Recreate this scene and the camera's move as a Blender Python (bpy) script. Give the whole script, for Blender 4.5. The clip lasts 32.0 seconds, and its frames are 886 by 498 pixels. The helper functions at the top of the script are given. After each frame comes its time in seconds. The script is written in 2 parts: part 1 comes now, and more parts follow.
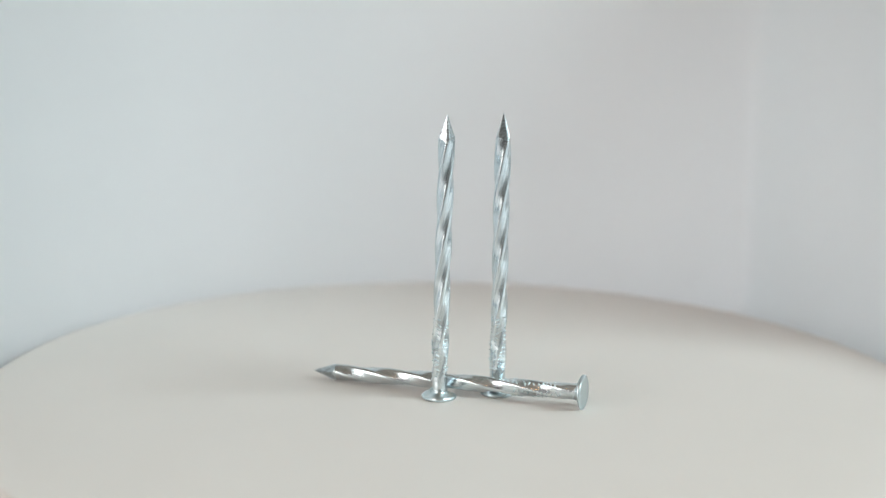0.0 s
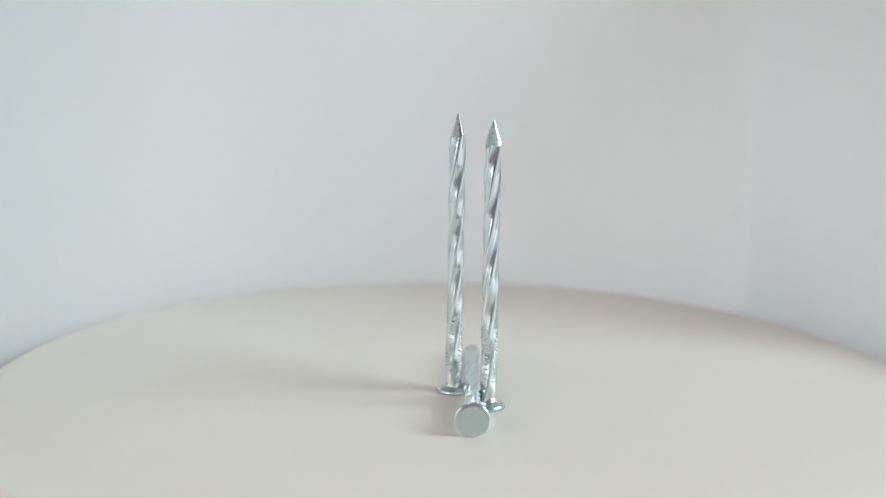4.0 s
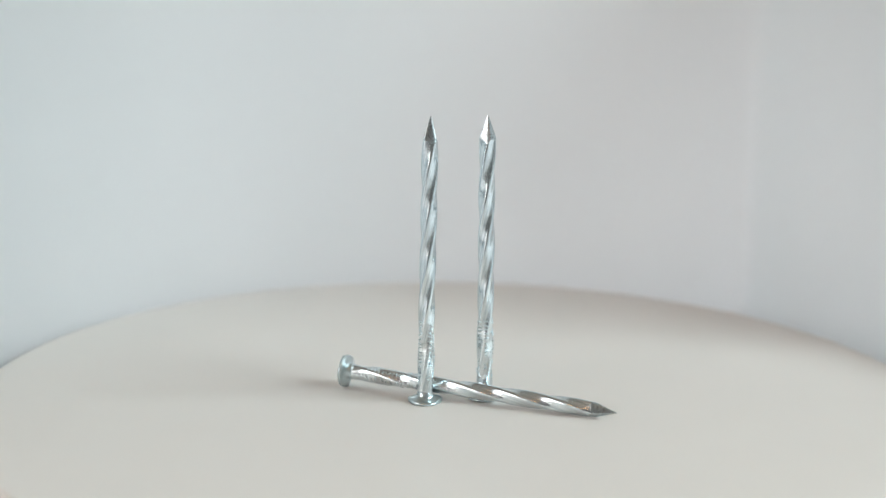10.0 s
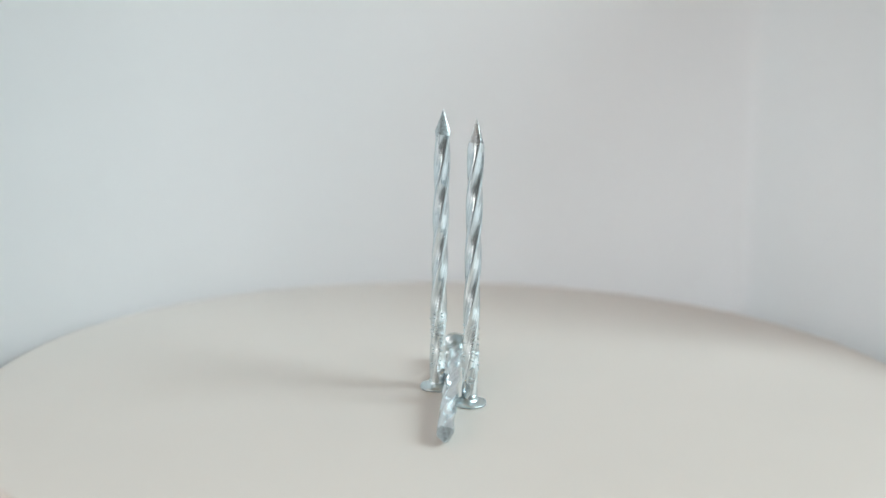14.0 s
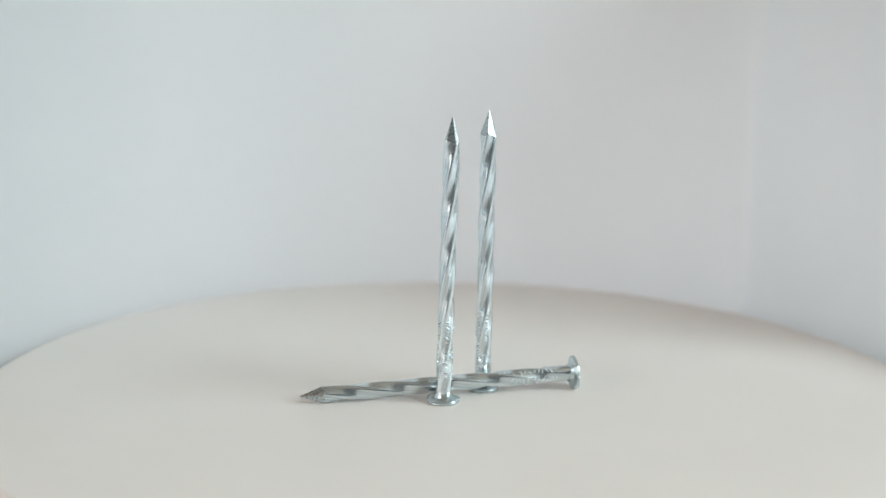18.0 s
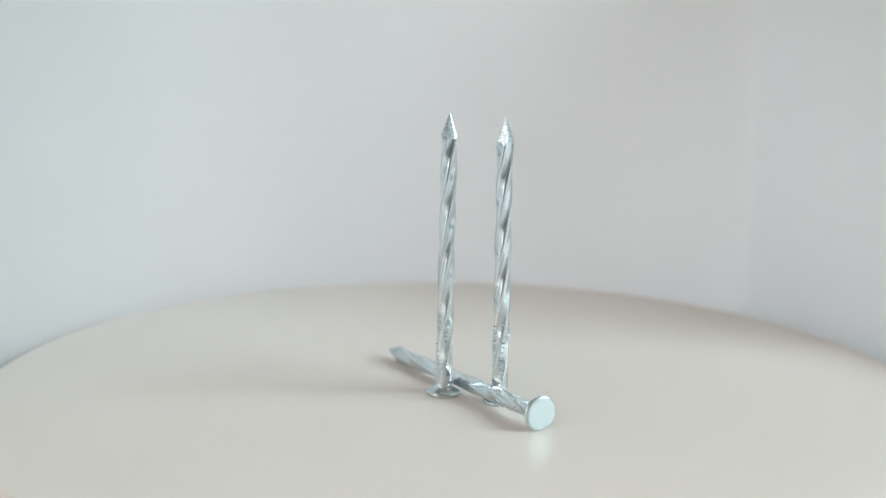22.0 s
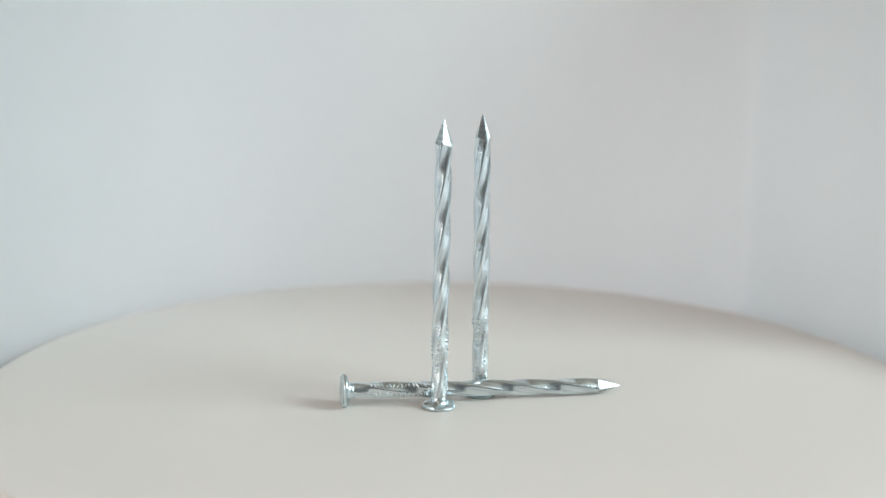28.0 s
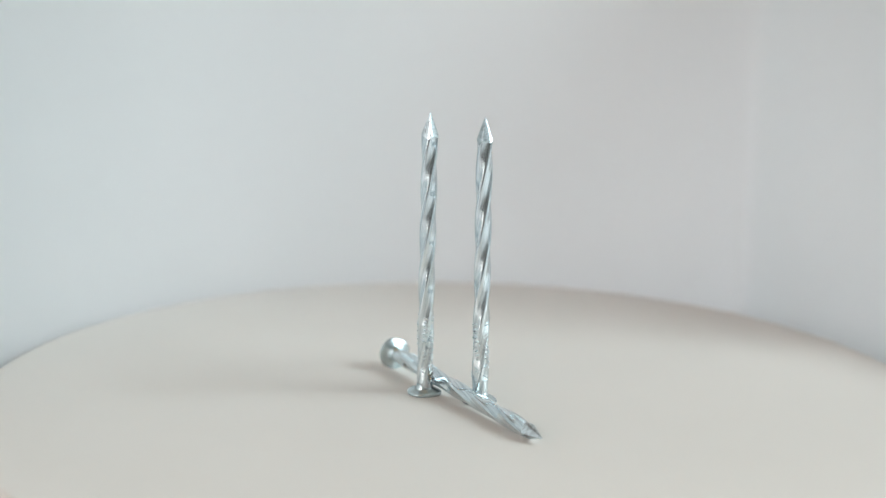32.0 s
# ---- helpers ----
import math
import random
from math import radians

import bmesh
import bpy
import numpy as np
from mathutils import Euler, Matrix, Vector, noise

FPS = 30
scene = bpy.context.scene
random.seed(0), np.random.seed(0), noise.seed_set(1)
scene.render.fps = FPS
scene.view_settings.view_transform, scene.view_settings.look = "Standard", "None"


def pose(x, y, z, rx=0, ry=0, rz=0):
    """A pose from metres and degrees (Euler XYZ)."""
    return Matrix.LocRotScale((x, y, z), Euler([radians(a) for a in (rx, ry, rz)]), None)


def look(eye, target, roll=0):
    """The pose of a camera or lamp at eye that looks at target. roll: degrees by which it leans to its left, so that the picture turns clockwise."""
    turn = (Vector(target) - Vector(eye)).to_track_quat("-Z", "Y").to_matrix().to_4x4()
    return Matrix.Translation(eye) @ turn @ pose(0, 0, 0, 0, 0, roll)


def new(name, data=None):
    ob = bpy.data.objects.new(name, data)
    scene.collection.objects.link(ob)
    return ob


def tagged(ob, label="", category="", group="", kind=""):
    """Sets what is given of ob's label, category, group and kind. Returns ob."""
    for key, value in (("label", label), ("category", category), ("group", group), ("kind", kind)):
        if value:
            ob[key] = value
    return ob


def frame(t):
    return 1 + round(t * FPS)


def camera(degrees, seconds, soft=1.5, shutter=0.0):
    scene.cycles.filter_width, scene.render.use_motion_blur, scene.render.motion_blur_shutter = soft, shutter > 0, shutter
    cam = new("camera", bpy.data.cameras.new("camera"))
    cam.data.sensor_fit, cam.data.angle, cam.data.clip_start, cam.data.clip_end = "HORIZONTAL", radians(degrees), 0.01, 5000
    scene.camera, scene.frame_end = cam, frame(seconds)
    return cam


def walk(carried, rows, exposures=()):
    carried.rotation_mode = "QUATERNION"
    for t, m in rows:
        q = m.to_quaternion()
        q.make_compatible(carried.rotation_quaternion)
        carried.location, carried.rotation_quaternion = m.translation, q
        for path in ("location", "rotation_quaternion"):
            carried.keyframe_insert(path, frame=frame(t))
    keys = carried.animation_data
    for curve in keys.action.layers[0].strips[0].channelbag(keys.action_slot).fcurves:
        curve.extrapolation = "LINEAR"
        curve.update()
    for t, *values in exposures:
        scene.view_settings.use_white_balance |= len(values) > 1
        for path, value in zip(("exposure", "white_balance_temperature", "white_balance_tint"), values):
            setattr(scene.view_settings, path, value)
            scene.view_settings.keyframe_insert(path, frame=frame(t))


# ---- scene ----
SECONDS = 32.0
TURN = -18.177          # degrees a second, clockwise from above
MM = 0.001

# ---- camera: stands still on its tripod ----
cam = camera(27.224, SECONDS, soft=1.3)
EYE = (0.0, -0.61317, 0.19291)
AIM = (-0.00753, 0.00367, 0.05242)
cam.data.dof.use_dof = True
cam.data.dof.focus_distance = 0.622
cam.data.dof.aperture_fstop = 5.6
STAND = look(EYE, AIM, 1.096)
walk(cam, [(0.0, STAND), (SECONDS, STAND)], exposures=[(0.0, 0.0), (SECONDS, 0.0)])

# ---- light: daylight from two windows of the room, and an unseen fill added behind the backdrop ----
ROOM_X, ROOM_BACK, ROOM_FRONT, ROOM_FLOOR, ROOM_TOP = 1.7, 1.3, -2.4, -0.785, 1.9
TABLE_TOP = -0.035
SIDE_Y, SIDE_Z, SIDE_W, SIDE_H = -1.25, 0.68, 1.3, 1.15
WIN_Y, WIN_Z, WIN_W, WIN_H = -0.50, 1.10, 1.2, 1.35
FAR_X, FAR_Z, FAR_W, FAR_H = -0.05, 0.28, 1.8, 0.56

world = bpy.data.worlds.new("sky")
scene.world = world
world.use_nodes = True
wn = world.node_tree
sky = wn.nodes.new("ShaderNodeTexSky")
sky.sky_type = "NISHITA"
sky.sun_disc = False
sky.sun_elevation, sky.sun_rotation = radians(38), radians(200)
wn.nodes["Background"].inputs["Strength"].default_value = 0.12
wn.links.new(sky.outputs["Color"], wn.nodes["Background"].inputs["Color"])


def daylight(name, watts, colour, width, height, eye, target):
    lamp = bpy.data.lights.new(name, "AREA")
    lamp.shape, lamp.size, lamp.size_y = "RECTANGLE", width, height
    lamp.energy, lamp.color = watts, colour
    new(name, lamp).matrix_world = look(eye, target)


daylight("window_daylight", 48.5, (0.85, 1.0, 1.01), WIN_W - 0.06, WIN_H - 0.06, (ROOM_X + 0.02, WIN_Y, WIN_Z), (ROOM_X - 1.0, WIN_Y, WIN_Z))
# the second is a fill, added out of view to light the cloth from behind
daylight("backdrop_fill", 29.5, (0.97, 0.985, 0.985), FAR_W - 0.06, FAR_H - 0.06, (FAR_X, ROOM_BACK + 0.02, FAR_Z), (FAR_X, ROOM_BACK - 1.0, FAR_Z))
daylight("side_window_daylight", 25.5, (1.0, 0.92, 0.875), SIDE_W - 0.06, SIDE_H - 0.06, (-ROOM_X - 0.02, SIDE_Y, SIDE_Z), (-ROOM_X + 1.0, SIDE_Y + 0.6, SIDE_Z - 0.2))


# ---- materials ----
class Mat:
    """A node material with short ways to wire it."""

    def __init__(self, name):
        self.m = bpy.data.materials.new(name)
        self.m.use_nodes = True
        self.t = self.m.node_tree
        self.b = self.t.nodes["Principled BSDF"]
        self.co = self.t.nodes.new("ShaderNodeTexCoord").outputs["Object"]

    def put(self, **values):
        for k, v in values.items():
            self.b.inputs[k.replace("_", " ")].default_value = v
        return self

    def noise(self, scale, detail=4.0, rough=0.55, vec=None):
        n = self.t.nodes.new("ShaderNodeTexNoise")
        n.inputs["Scale"].default_value = scale
        n.inputs["Detail"].default_value = detail
        n.inputs["Roughness"].default_value = rough
        self.t.links.new(vec or self.co, n.inputs["Vector"])
        return n.outputs["Fac"]

    def stretch(self, x, y, z, vec=None):
        n = self.t.nodes.new("ShaderNodeMapping")
        n.inputs["Scale"].default_value = (x, y, z)
        self.t.links.new(vec or self.co, n.inputs["Vector"])
        return n.outputs["Vector"]

    def layer(self, name):
        n = self.t.nodes.new("ShaderNodeAttribute")
        n.attribute_name = name
        return n.outputs["Vector"]

    def ramp(self, fac, stops):
        n = self.t.nodes.new("ShaderNodeValToRGB")
        e = n.color_ramp.elements
        while len(e) < len(stops):
            e.new(0.5)
        for el, (pos, col) in zip(e, stops):
            el.position = pos
            el.color = (*col, 1) if len(col) == 3 else col
        self.t.links.new(fac, n.inputs["Fac"])
        return n.outputs["Color"]

    def span(self, fac, a, b, lo=0.0, hi=1.0):
        n = self.t.nodes.new("ShaderNodeMapRange")
        n.inputs["From Min"].default_value, n.inputs["From Max"].default_value = lo, hi
        n.inputs["To Min"].default_value, n.inputs["To Max"].default_value = a, b
        self.t.links.new(fac, n.inputs["Value"])
        return n.outputs["Result"]

    def mix(self, fac, a, b, mode="MIX"):
        n = self.t.nodes.new("ShaderNodeMix")
        n.data_type, n.blend_type = "RGBA", mode
        for key, v in (("Factor", fac), ("A", a), ("B", b)):
            sock = [q for q in n.inputs if q.name == key and (key == "Factor" and q.type == "VALUE" or q.type == "RGBA")][0]
            if hasattr(v, "is_linked"):
                self.t.links.new(v, sock)
            else:
                sock.default_value = v
        return [q for q in n.outputs if q.type == "RGBA"][0]

    def to(self, key, out):
        self.t.links.new(out, self.b.inputs[key])
        return self

    def bump(self, fac, strength, distance):
        n = self.t.nodes.new("ShaderNodeBump")
        n.inputs["Strength"].default_value = strength
        n.inputs["Distance"].default_value = distance
        self.t.links.new(fac, n.inputs["Height"])
        old = self.b.inputs["Normal"]
        if old.is_linked:
            self.t.links.new(old.links[0].from_socket, n.inputs["Normal"])
        self.t.links.new(n.outputs["Normal"], old)
        return self


def zinc_material(name, lo, hi, r0, r1, bump, haze=0.0, drawn=""):
    """Bright zinc plating on steel, drawn along the shank."""
    a = Mat(name)
    cloud = a.noise(420, 2)
    streak = a.noise(2400, 0.5, 0.5, vec=a.stretch(1, 1, 0.012, a.layer(drawn) if drawn else None))
    if drawn:
        lines = a.span(streak, 0.0, 1.0, 0.36, 0.58)
        a.to("Base Color", a.mix(lines, a.ramp(cloud, [(0.3, lo), (0.7, [1.2 * c for c in lo])]), (*hi, 1)))
    else:
        a.to("Base Color", a.mix(a.span(streak, 0.0, 0.6, 0.3, 0.8), a.ramp(cloud, [(0.3, lo), (0.7, hi)]), (*hi, 1)))
    a.to("Roughness", a.span(a.mix(0.3, streak, a.noise(300, 1)), r0, r1, 0.34, 0.66))
    a.put(Metallic=1.0)
    a.bump(cloud, bump * 0.25, 0.0001).bump(streak, bump, 0.0001)
    if haze:
        matt = a.t.nodes.new("ShaderNodeBsdfAnisotropic")
        matt.inputs["Roughness"].default_value = 0.42
        matt.inputs["Color"].default_value = (*hi, 1)
        both = a.t.nodes.new("ShaderNodeMixShader")
        both.inputs["Fac"].default_value = haze
        a.t.links.new(a.b.outputs["BSDF"], both.inputs[1])
        a.t.links.new(matt.outputs["BSDF"], both.inputs[2])
        a.t.links.new(both.outputs["Shader"], a.t.nodes["Material Output"].inputs["Surface"])
    return a.m


ZINC = zinc_material("zinc_plating", (0.49, 0.56, 0.595), (0.78, 0.845, 0.87), 0.18, 0.26, 0.13, haze=0.10, drawn="drawn")
ZINC_HEAD = zinc_material("zinc_plated_head", (0.60, 0.70, 0.735), (0.64, 0.735, 0.765), 0.22, 0.27, 0.006, 0.28)
ZINC_BARB = zinc_material("zinc_plated_burr", (0.56, 0.64, 0.675), (0.70, 0.78, 0.81), 0.30, 0.42, 0.10)


def cut_material():
    a = Mat("rough_sheared_zinc")
    grain = a.noise(1500, 3, 0.6)
    a.to("Base Color", a.ramp(grain, [(0.34, (0.26, 0.28, 0.29)), (0.62, (0.62, 0.69, 0.72))]))
    a.to("Roughness", a.span(grain, 0.42, 0.26, 0.3, 0.7))
    a.put(Metallic=1.0)
    a.bump(grain, 0.16, 0.0002)
    return a.m


CUT = cut_material()


def laminate_material():
    """Warm white satin laminate of the turntable's platter, faintly scuffed."""
    a = Mat("satin_white_laminate")
    cloud = a.noise(9, 3)
    fine = a.noise(1400, 3)
    a.to("Base Color", a.mix(a.span(fine, 0.0, 0.10), a.ramp(cloud, [(0.3, (0.742, 0.702, 0.666)), (0.7, (0.768, 0.727, 0.690))]), (0.5, 0.48, 0.45, 1)))
    a.to("Roughness", a.span(a.noise(12, 3), 0.39, 0.44, 0.3, 0.7))
    a.put(IOR=1.45)
    a.bump(fine, 0.004, 0.0002)
    return a.m


LAMINATE = laminate_material()


def card_material(name, lo, hi, scale=14):
    a = Mat(name)
    cloud = a.noise(scale, 3)
    fibre = a.noise(900, 4)
    a.to("Base Color", a.ramp(cloud, [(0.3, lo), (0.7, hi)]))
    a.put(Roughness=0.75)
    a.bump(fibre, 0.06, 0.0003)
    return a.m


def cloth_material():
    """Thin white diffusing cloth: part of the light passes through, a little warmer."""
    a = Mat("diffusing_cloth")
    cloud, weave = a.noise(7, 3), a.noise(1200, 3)
    a.to("Base Color", a.ramp(cloud, [(0.3, (0.6455, 0.649, 0.655)), (0.7, (0.673, 0.6755, 0.681))]))
    a.put(Roughness=0.8)
    a.bump(weave, 0.05, 0.0003)
    thin = a.t.nodes.new("ShaderNodeBsdfTranslucent")
    thin.inputs["Color"].default_value = (0.7775, 0.7865, 0.7935, 1)
    both = a.t.nodes.new("ShaderNodeMixShader")
    both.inputs["Fac"].default_value = 0.48
    a.t.links.new(a.b.outputs["BSDF"], both.inputs[1])
    a.t.links.new(thin.outputs["BSDF"], both.inputs[2])
    a.t.links.new(both.outputs["Shader"], a.t.nodes["Material Output"].inputs["Surface"])
    return a.m


CLOTH = cloth_material()
FOAM = card_material("grey_foam_board", (0.40, 0.41, 0.415), (0.44, 0.45, 0.455))
CARD = card_material("white_card", (0.76, 0.765, 0.785), (0.79, 0.79, 0.81), 7)
PLASTER = card_material("white_plaster", (0.70, 0.69, 0.67), (0.75, 0.74, 0.72), 2)
DARK = card_material("dark_grey_wall_paint", (0.115, 0.111, 0.108), (0.14, 0.135, 0.131), 2)
GREY = card_material("grey_tabletop", (0.075, 0.075, 0.077), (0.095, 0.095, 0.097), 5)
WOOD = card_material("dull_wood_ceiling", (0.21, 0.18, 0.15), (0.26, 0.222, 0.187), 3)
FLOOR = card_material("brown_floor_boards", (0.11, 0.095, 0.082), (0.145, 0.125, 0.108), 4)
SLATE = card_material("grey_wall_paint", (0.155, 0.155, 0.153), (0.19, 0.19, 0.187), 2)
PLASTIC = card_material("black_plastic", (0.03, 0.03, 0.032), (0.04, 0.04, 0.042), 40)
FRAME = card_material("white_window_paint", (0.78, 0.78, 0.77), (0.8, 0.8, 0.79), 5)


# ---- mesh helpers ----
def mesh_of(name, verts, faces, materials, smooth=True, index=None):
    me = bpy.data.meshes.new(name)
    me.from_pydata([tuple(v) for v in verts], [], faces)
    for m in materials:
        me.materials.append(m)
    for i, poly in enumerate(me.polygons):
        poly.use_smooth = smooth
        if index:
            poly.material_index = index[i]
    me.update()
    return me


def part(name, me, parent, label=""):
    ob = new(name, me)
    ob.parent = parent
    return tagged(ob, label)


def box_data(a, b):
    (x0, y0, z0), (x1, y1, z1) = a, b
    v = [(x, y, z) for x in (x0, x1) for y in (y0, y1) for z in (z0, z1)]
    f = [(0, 1, 3, 2), (4, 6, 7, 5), (0, 4, 5, 1), (2, 3, 7, 6), (0, 2, 6, 4), (1, 5, 7, 3)]
    return v, f


def slab(name, a, b, material, kind="structure"):
    v, f = box_data(a, b)
    me = mesh_of(name, v, f, [material], smooth=False)
    return tagged(new(name, me), kind=kind)


def rings(loops, close_low=True, close_high=True):
    """Skins a stack of rings of equal length."""
    n = len(loops[0])
    verts = [p for loop in loops for p in loop]
    faces = []
    for i in range(len(loops) - 1):
        for k in range(n):
            j = (k + 1) % n
            faces.append((i * n + k, i * n + j, (i + 1) * n + j, (i + 1) * n + k))
    if close_low:
        faces.append(tuple(range(n - 1, -1, -1)))
    if close_high:
        faces.append(tuple((len(loops) - 1) * n + k for k in range(n)))
    return verts, faces


# ---- room that closes the place ----
T = 0.12
slab("wall_front", (-ROOM_X, ROOM_FRONT - T, ROOM_FLOOR), (ROOM_X, ROOM_FRONT, ROOM_TOP), DARK)
slab("ceiling", (-ROOM_X - T, ROOM_FRONT - T, ROOM_TOP), (ROOM_X + T, ROOM_BACK + T, ROOM_TOP + T), WOOD)
slab("floor", (-ROOM_X - T, ROOM_FRONT - T, ROOM_FLOOR - 0.04), (ROOM_X + T, ROOM_BACK + T, ROOM_FLOOR), FLOOR)


def window_wall(name, window, paint, place, u0, u1, u, z, w, h):
    """A wall with a window: four pieces round a real opening. place turns (along, through, height) into metres."""
    a0, a1, z0, z1 = u - w / 2, u + w / 2, z - h / 2, z + h / 2
    verts, faces = [], []
    for a, b in (((u0, ROOM_FLOOR), (a0, ROOM_TOP)), ((a1, ROOM_FLOOR), (u1, ROOM_TOP)), ((a0, ROOM_FLOOR), (a1, z0)), ((a0, z1), (a1, ROOM_TOP))):
        v, f = box_data(place(a[0], 0.0, a[1]), place(b[0], T, b[1]))
        faces += [tuple(i + len(verts) for i in q) for q in f]
        verts += v
    tagged(new(name, mesh_of(name, verts, faces, [paint], smooth=False)), kind="structure")
    win = tagged(new(window), kind="structure")
    k = 0.03
    for a, b in (((a0, z0), (a1, z0 + k)), ((a0, z1 - k), (a1, z1)), ((a0, z0 + k), (a0 + k, z1 - k)), ((a1 - k, z0 + k), (a1, z1 - k))):
        v, f = box_data(place(a[0], 0.03, a[1]), place(b[0], 0.08, b[1]))
        part("window_frame", mesh_of("window_frame", v, f, [FRAME], smooth=False), win)


window_wall("wall_right", "window_1", SLATE, lambda u, d, z: (ROOM_X + d, u, z), ROOM_FRONT - T, ROOM_BACK + T, WIN_Y, WIN_Z, WIN_W, WIN_H)
# the back wall's opening is added for the fill, hidden by the backdrop
window_wall("wall_back", "fill_opening", PLASTER, lambda u, d, z: (u, ROOM_BACK + d, z), -ROOM_X, ROOM_X, FAR_X, FAR_Z, FAR_W, FAR_H)
window_wall("wall_left", "window_3", PLASTER, lambda u, d, z: (-ROOM_X - d, u, z), ROOM_FRONT - T, ROOM_BACK + T, SIDE_Y, SIDE_Z, SIDE_W, SIDE_H)


# ---- table that carries the set ----
def table():
    tab = tagged(new("table"), "dark grey table that carries the turntable", "table")
    tab.matrix_world = pose(0, 0, ROOM_FLOOR)
    h = TABLE_TOP - ROOM_FLOOR

    def piece(name, a, b, bevel):
        v, f = box_data(a, b)
        me = mesh_of(name, v, f, [GREY], smooth=False)
        bm = bmesh.new()
        bm.from_mesh(me)
        bmesh.ops.bevel(bm, geom=bm.edges[:], offset=bevel, segments=2, profile=0.5, affect="EDGES")
        bm.to_mesh(me)
        bm.free()
        part(name, me, tab)

    piece("tabletop", (-0.95, -1.15, h - 0.028), (1.05, 0.62, h), 0.003)
    for x in (-0.88, 0.92):
        for y in (-1.08, 0.49):
            piece("leg", (x, y, 0), (x + 0.06, y + 0.06, h - 0.03), 0.004)


table()


# ---- curved backdrop, open to the front ----
def backdrop():
    """White cloth bent round the turntable, with a soft cove at its foot, on a sheet of white card. Its unseen right
    end is kept low to shape the shade on the platter.
    """
    t, top, low = 0.0016, 0.185, TABLE_TOP + 0.003
    line = []
    # the left end runs on out of view, to keep the fill off the platter
    for i in range(185):
        a = radians(2 + i)
        hug = min(max((math.degrees(a) - 55) / 30, 0.0), 1.0)          # close round the platter but for the right end
        r = (0.188 - 0.0112 * hug) / (abs(math.cos(a)) ** (2.3 - 0.3 * hug) + abs(math.sin(a)) ** (2.3 - 0.3 * hug)) ** (1 / (2.3 - 0.3 * hug))
        r += 0.013 * math.exp(-abs((math.degrees(a) - 54) / 5.5) ** 1.4) + 0.0006 * math.sin(9 * a)
        line.append(Vector((r * math.cos(a), r * math.sin(a), 0)))
    foot = [(0.022, 0.0), (0.013, 0.002), (0.006, 0.007), (0.002, 0.015), (0.0, 0.026)]
    loops = []
    for i, p in enumerate(line):
        way = (line[min(i + 1, len(line) - 1)] - line[max(i - 1, 0)]).normalized()
        out = Vector((way.y, -way.x, 0))
        # top edge drops at the unseen right end, tuned for the rim's shadow
        bearing = math.degrees(math.atan2(p.y, p.x))
        rise = min(max((bearing - 18.5) / 6, 0.0), 1.0)
        low_edge = 0.003 + 0.0016 * min(bearing, 20)
        run = [(-d, low + h) for d, h in foot] + [(0.0, low_edge + (top - low_edge) * rise * rise * (3 - 2 * rise))]
        back = [(q + t, z) for q, z in reversed(run)]
        loops.append([tuple(p + out * q + Vector((0, 0, z))) for q, z in run + back])
    v, f = rings(loops)
    ob = new("backdrop", mesh_of("backdrop", v, f, [CLOTH]))
    tagged(ob, "white diffusing cloth hung in a half circle behind the turntable", "backdrop", kind="structure")
    # unseen reflector, added so that the nails' left sides mirror something pale
    v, f = box_data((-0.462, -0.28, low), (-0.455, 0.18, 0.30))
    card = tagged(new("added_reflector"), "light grey foam card, added out of view to reflect pale in the nails' left sides", "card")
    part("board", mesh_of("board", v, f, [FOAM], smooth=False), card)
    for y in (-0.20, 0.08):
        v = [(-0.462, y, low), (-0.56, y, low), (-0.462, y, 0.20), (-0.462, y + 0.004, low), (-0.56, y + 0.004, low), (-0.462, y + 0.004, 0.20)]
        part("strut", mesh_of("strut", v, [(0, 2, 1), (3, 4, 5), (0, 1, 4, 3), (1, 2, 5, 4), (2, 0, 3, 5)], [FOAM], smooth=False), card)
    z0, z1 = TABLE_TOP, TABLE_TOP + 0.003
    edge = [(-0.86, 0.58), (-0.86, -0.48), (-0.30, -0.48), (-0.12, -0.30), (0.30, -0.72), (0.85, -0.72), (0.85, 0.58)]
    v, f = rings([[(x, y, z0) for x, y in edge], [(x, y, z1) for x, y in edge]])
    tagged(new("paper_sheet", mesh_of("paper_sheet", v, f, [CARD], smooth=False)), "white card sheet lying under the turntable", "card", kind="structure")


backdrop()


# ---- turntable ----
def lathe(profile, n=96, wobble=None):
    loops = []
    for r, z in profile:
        loop = []
        for k in range(n):
            a = 2 * math.pi * k / n
            q = r * (wobble(a) if wobble else 1.0)
            loop.append((q * math.cos(a), q * math.sin(a), z))
        loops.append(loop)
    return rings(loops)


def turntable():
    tab = tagged(new("turntable"), "round white motorised display turntable with a satin top", "turntable")
    tab.matrix_world = pose(0, 0, 0)
    R = 0.1708
    prof = [(R - 0.004, -0.0075), (R - 0.0012, -0.0068), (R, -0.005), (R, -0.0022), (R - 0.0006, -0.0007), (R - 0.002, 0.0)]
    v, f = lathe(prof, 256)
    me = mesh_of("platter", v, f, [LAMINATE])
    for poly in me.polygons:
        poly.use_smooth = abs(poly.normal.z) < 0.99
    platter = part("platter", me, tab, "warm white satin platter")
    low = TABLE_TOP + 0.003
    v, f = lathe([(0.118, low), (0.120, low + 0.002), (0.120, -0.014), (0.117, -0.0115), (0.05, -0.0115), (0.05, -0.0078)], 128)
    part("base", mesh_of("base", v, f, [PLASTIC], smooth=False), tab, "black plastic motor base")
    return platter


PLATTER = turntable()

# ---- nails ----
TWIST = 5.217            # degrees a millimetre
POINT = 91.0             # millimetres from the head's face to where the point begins


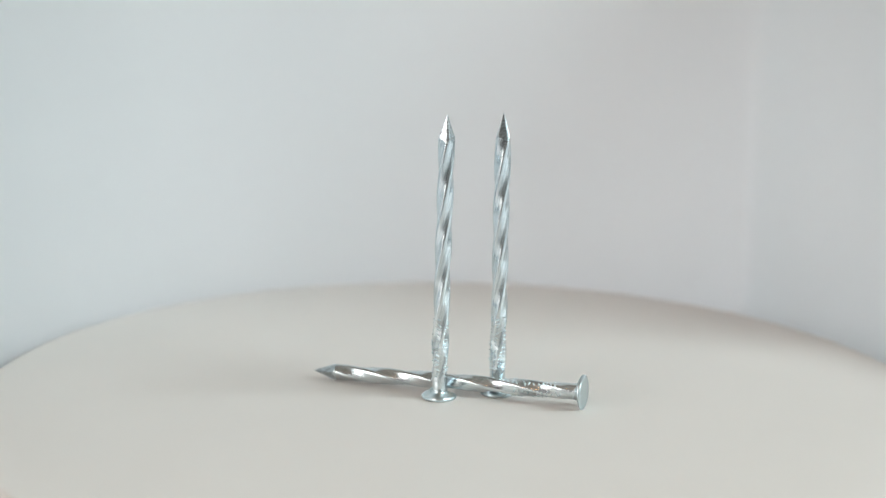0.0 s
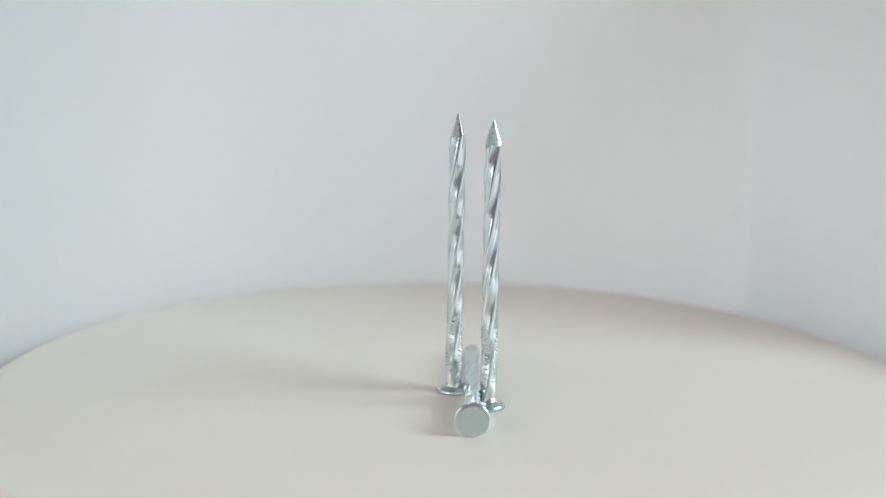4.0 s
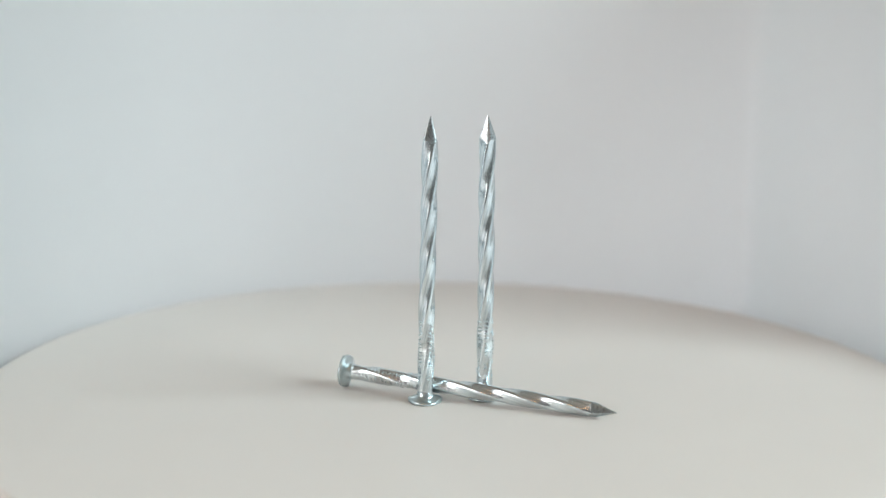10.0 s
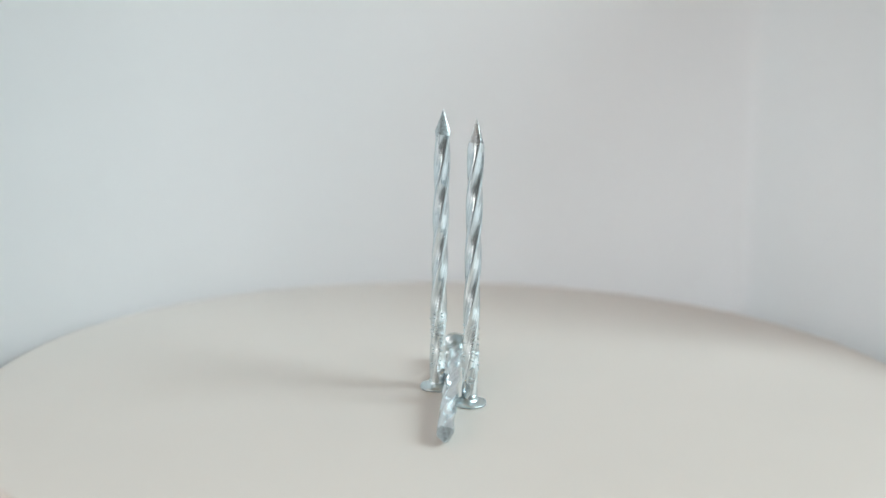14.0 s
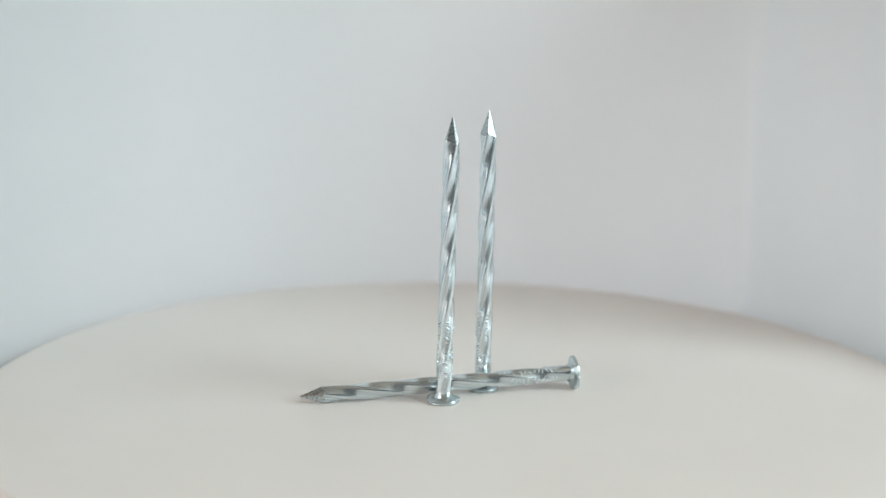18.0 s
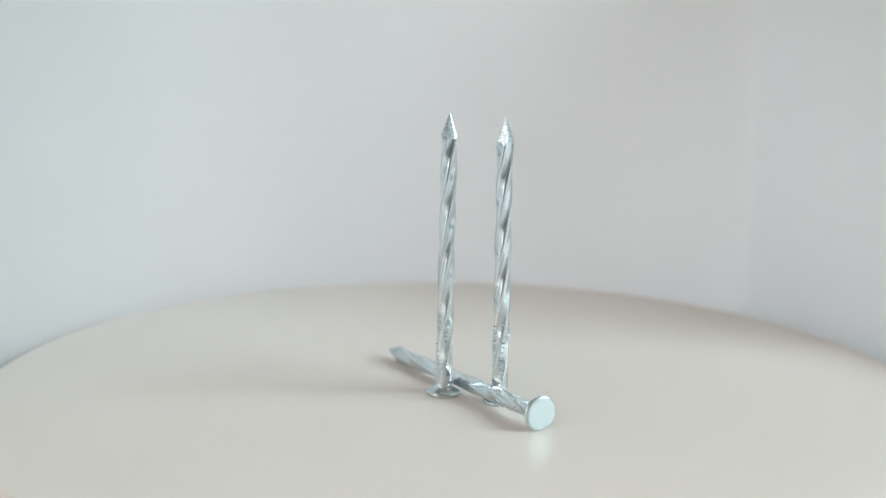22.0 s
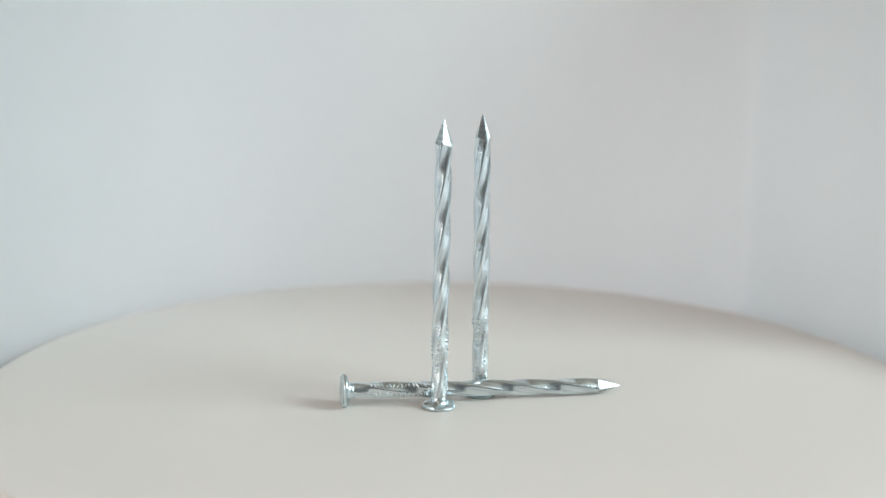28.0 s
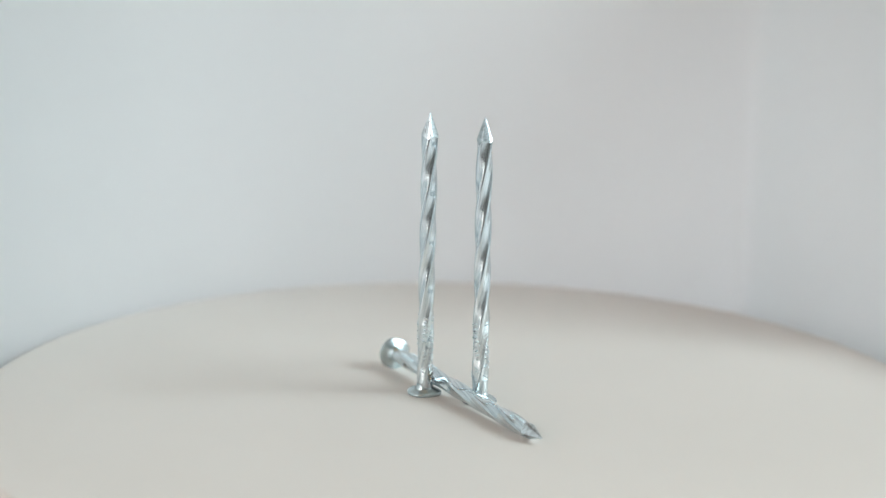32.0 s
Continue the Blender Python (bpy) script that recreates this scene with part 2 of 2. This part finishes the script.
def shank_radius(a, z):
    """Polar radius in millimetres at angle a from a corner and height z: round wire rolled flat on four hollow sides, round under the head."""
    q = (a + math.pi / 4) % (math.pi / 2) - math.pi / 4          # angle from the nearest corner
    side = math.pi / 4 - abs(q)
    flat = (2.43 + 0.07 * math.tan(side) ** 2) / math.cos(side)
    wire = 2.90
    square = (flat ** -18 + wire ** -18) ** (-1 / 18)
    k = min(1.0, max(0.0, (z - 3.5) / 6.0))
    return square * k + 2.78 * (1 - k)


def make_nail(phase, ridge, rnd, bent=None):
    """One twisted nail along z, its head's face at z = 0 and its point at 100 mm. phase and ridge: degrees of a shank corner at z = 0 and of the long ridges of the lozenge-shaped point."""
    nail = new("twisted_nail")
    n = 96
    tip, rows = 100.0, 110
    slope = [3.65 + rnd.uniform(-0.16, 0.16) for _ in range(4)]
    faces_at = [radians(ridge + q) for q in (41, 139, 221, 319)]

    def cut(x, y):
        """Height at which a line along the nail meets the point's four planes."""
        return min(tip + 0.3 - slope[k] * (x * math.cos(faces_at[k]) + y * math.sin(faces_at[k])) for k in range(4))

    def at(k, z):
        a, turn = 2 * math.pi * k / n, radians(phase + TWIST * z)
        r = shank_radius(a, z)
        return r * math.cos(a + turn) + 0.05 * math.sin(z * 0.11 + phase) * min(1.0, (95 - z) / 20), r * math.sin(a + turn)

    # shank: its far end follows the planes of the point
    ends = []
    for k in range(n):
        z = POINT
        for _ in range(6):
            z = cut(*at(k, z))
        ends.append(z)
    level = sum(ends) / n
    ends = [level + 0.55 * (z - level) for z in ends]          # the faces are pinched, not cut, so their feet lie near one level
    loops = []
    for j in range(rows + 1):
        loop = []
        for k in range(n):
            z = 2.0 + (ends[k] - 2.0) * j / rows
            x, y = at(k, z)
            loop.append((x * MM, y * MM, z * MM))
        loops.append(loop)
    v, f = rings(loops, close_high=False)
    me = mesh_of("shank", v, f, [ZINC])
    grain = me.attributes.new("drawn", "FLOAT_VECTOR", "POINT")
    for i, p in enumerate(v):
        a = 2 * math.pi * (i % n) / n
        grain.data[i].vector = (2.7 * MM * math.cos(a), 2.7 * MM * math.sin(a), p[2])
    shank = part("shank", me, nail, "bright twisted square shank")
    # point: flat faces from the shank's end, with a ragged burr along their lower edges
    last = loops[-1]
    flare = [rnd.choice((0.0, 0.0, 0.0, 0.03, 0.07)) for _ in range(n)]
    stack = []
    for q in (-0.05, 0.0, 0.12, 0.3, 0.5, 0.7, 0.86, 0.968):
        loop = []
        for k, (x, y, z) in enumerate(last):
            g = (1 - q) * (1 + (flare[k] * 0.15 if q == 0.0 else 0.0) + 0.002)
            loop.append((x * g, y * g, z + ((tip + 0.3) * MM - z) * q) if q >= 0 else (x * 0.97, y * 0.97, z - 0.5 * MM - flare[k] * MM))
        stack.append(loop)
    v, f = rings(stack)
    part("point", mesh_of("point", v, f, [CUT], smooth=False), nail, "four-sided sheared point")
    # head
    bend = [rnd.uniform(-1, 1) for _ in range(4)]
    flat = rnd.uniform(0, 6.28)

    def wobble(a):
        d = math.cos(a - flat)
        return (1.01 + 0.014 * bend[0] * math.cos(2 * a) + 0.014 * bend[1] * math.cos(3 * a + 1) + 0.012 * bend[2] * math.sin(5 * a) + 0.008 * bend[3] * math.sin(7 * a)
                - 0.06 * max(0.0, d - 0.86) / 0.14 - 0.05 * max(0.0, -d - 0.88) / 0.12)

    prof = [(0.05, 0.06), (3.0, 0.03), (4.6, 0.0), (5.45, 0.02), (5.75, 0.16), (5.92, 0.45), (5.94, 0.9), (5.82, 1.22), (5.35, 1.48), (4.5, 1.74), (3.6, 1.95), (3.12, 2.15), (2.90, 2.6), (2.82, 3.3), (2.74, 4.0)]
    v, f = lathe([(r * MM, z * MM) for r, z in prof], 72, wobble)
    lift = [rnd.uniform(0.10, 0.22), rnd.uniform(0, 6.28), rnd.uniform(0.06, 0.14), rnd.uniform(0, 6.28)]
    for i in range(72 * 6, 72 * 12):                   # hammered rim, thicker on some sides
        x, y, z = v[i]
        a = math.atan2(y, x)
        v[i] = (x, y, z * (1 + lift[0] * math.sin(2 * a + lift[1]) + lift[2] * math.sin(3 * a + lift[3])))
    head = part("head", mesh_of("head", v, f, [ZINC_HEAD]), nail, "flat round head with an uneven rim")
    if bent:
        head.matrix_basis = bent
    # barbs: small burrs raised in five rows under the head
    for row in range(5):
        a0 = phase + 20 + 72 * row + rnd.uniform(-10, 10)
        z = 8.0 + rnd.uniform(0, 2)
        lean = rnd.uniform(0.1, 0.9)
        while z < 29.0:
            if rnd.random() < 0.85:
                a = radians(a0 + lean * (z - 8) + rnd.uniform(-4, 4))
                r = shank_radius(a - radians(phase + TWIST * z), z)
                w, h, t = rnd.uniform(0.5, 1.2), rnd.uniform(0.18, 0.42), rnd.uniform(0.20, 0.34)
                tilt = rnd.uniform(-0.8, 0.8)
                c = Vector((r * math.cos(a), r * math.sin(a), z))
                out, side = Vector((math.cos(a), math.sin(a), 0)), Vector((-math.sin(a), math.cos(a), tilt))
                up = Vector((0, 0, 1))
                loops = []
                for q, s in ((-0.35, 1.0), (0.25 * h, 0.95), (0.8 * h, 0.65), (h, 0.25)):
                    loops.append([tuple((c + out * q + side * (w * s * math.cos(b)) + up * (t * s * math.sin(b) + 0.5 * max(0.0, q))) * MM) for b in [2 * math.pi * e / 7 for e in range(7)]])
                v, f = rings(loops)
                part("barb", mesh_of("barb", v, f, [ZINC_BARB]), shank)
            z += rnd.uniform(1.1, 1.9)
    return nail


def axis_pose(base, tip, spin=0.0):
    """The pose that lays a nail's z axis from base towards tip."""
    base, tip = Vector(base) * MM, Vector(tip) * MM
    turn = Vector((0, 0, 1)).rotation_difference((tip - base).normalized()).to_matrix().to_4x4()
    return Matrix.Translation(base) @ turn @ pose(0, 0, 0, 0, 0, spin)


GROUP = "zinc nails on the turntable"
NAILS = []
for label, phase, ridge, base, tip, seed in (
    ("zinc-plated twisted steel nail standing on its head, point up", 16.3, -36.0, (12.49, 5.68, 0), (12.26, 5.35, 100), 3),
    ("zinc-plated twisted steel nail balanced upright on its head", 74.9, -66.0, (-7.93, -0.60, 0), (-6.81, -1.27, 100), 8),
    ("zinc-plated twisted steel nail lying between the upright nails", 65.0, -96.3, (42.30, -9.39, 5.86), (-53.17, 20.31, 2.75), 21),
):
    rest = axis_pose(base, tip)
    upright = rest.to_3x3().inverted() @ Vector((0, 0, 1))
    bent = Matrix.Rotation(radians(-2.0), 4, upright) if seed == 21 else None
    ob = make_nail(phase, ridge, random.Random(seed), bent)
    ob.matrix_world = rest
    tagged(ob, label, "nail", GROUP)
    NAILS.append((ob, rest))


def pendant_lamp():
    """The warm lamp behind the camera whose orange light glints on the lying nail."""
    x, y, z = -0.36, -1.25, 1.42
    lamp_thing = tagged(new("pendant_lamp"), "small warm orange globe lamp on a black cord", "lamp")
    lamp_thing.matrix_world = pose(x, y, z)
    prof = [(0.004 + 0.086 * math.sin(math.pi * i / 16), -0.09 * math.cos(math.pi * i / 16)) for i in range(17)]
    v, f = lathe(prof, 32)
    a = Mat("glowing_orange_glass")
    a.put(Base_Color=(0.9, 0.55, 0.25, 1), Roughness=0.3, Emission_Color=(1.0, 0.45, 0.16, 1), Emission_Strength=15.0)
    part("globe", mesh_of("globe", v, f, [a.m]), lamp_thing, "glowing orange glass globe")
    v, f = lathe([(0.003, 0.088), (0.003, ROOM_TOP - z - 0.02), (0.035, ROOM_TOP - z - 0.018), (0.035, ROOM_TOP - z)], 16)
    part("cord", mesh_of("cord", v, f, [PLASTIC], smooth=False), lamp_thing, "black cord with a ceiling cup")


pendant_lamp()


# ---- what moves: the platter turns and carries the nails ----
def motions():
    times = [0.5 * i for i in range(int(SECONDS / 0.5) + 1)]
    walk(PLATTER, [(t, pose(0, 0, 0, 0, 0, TURN * t)) for t in times])
    for ob, rest in NAILS:
        walk(ob, [(t, pose(0, 0, 0, 0, 0, TURN * t) @ rest) for t in times])


motions()
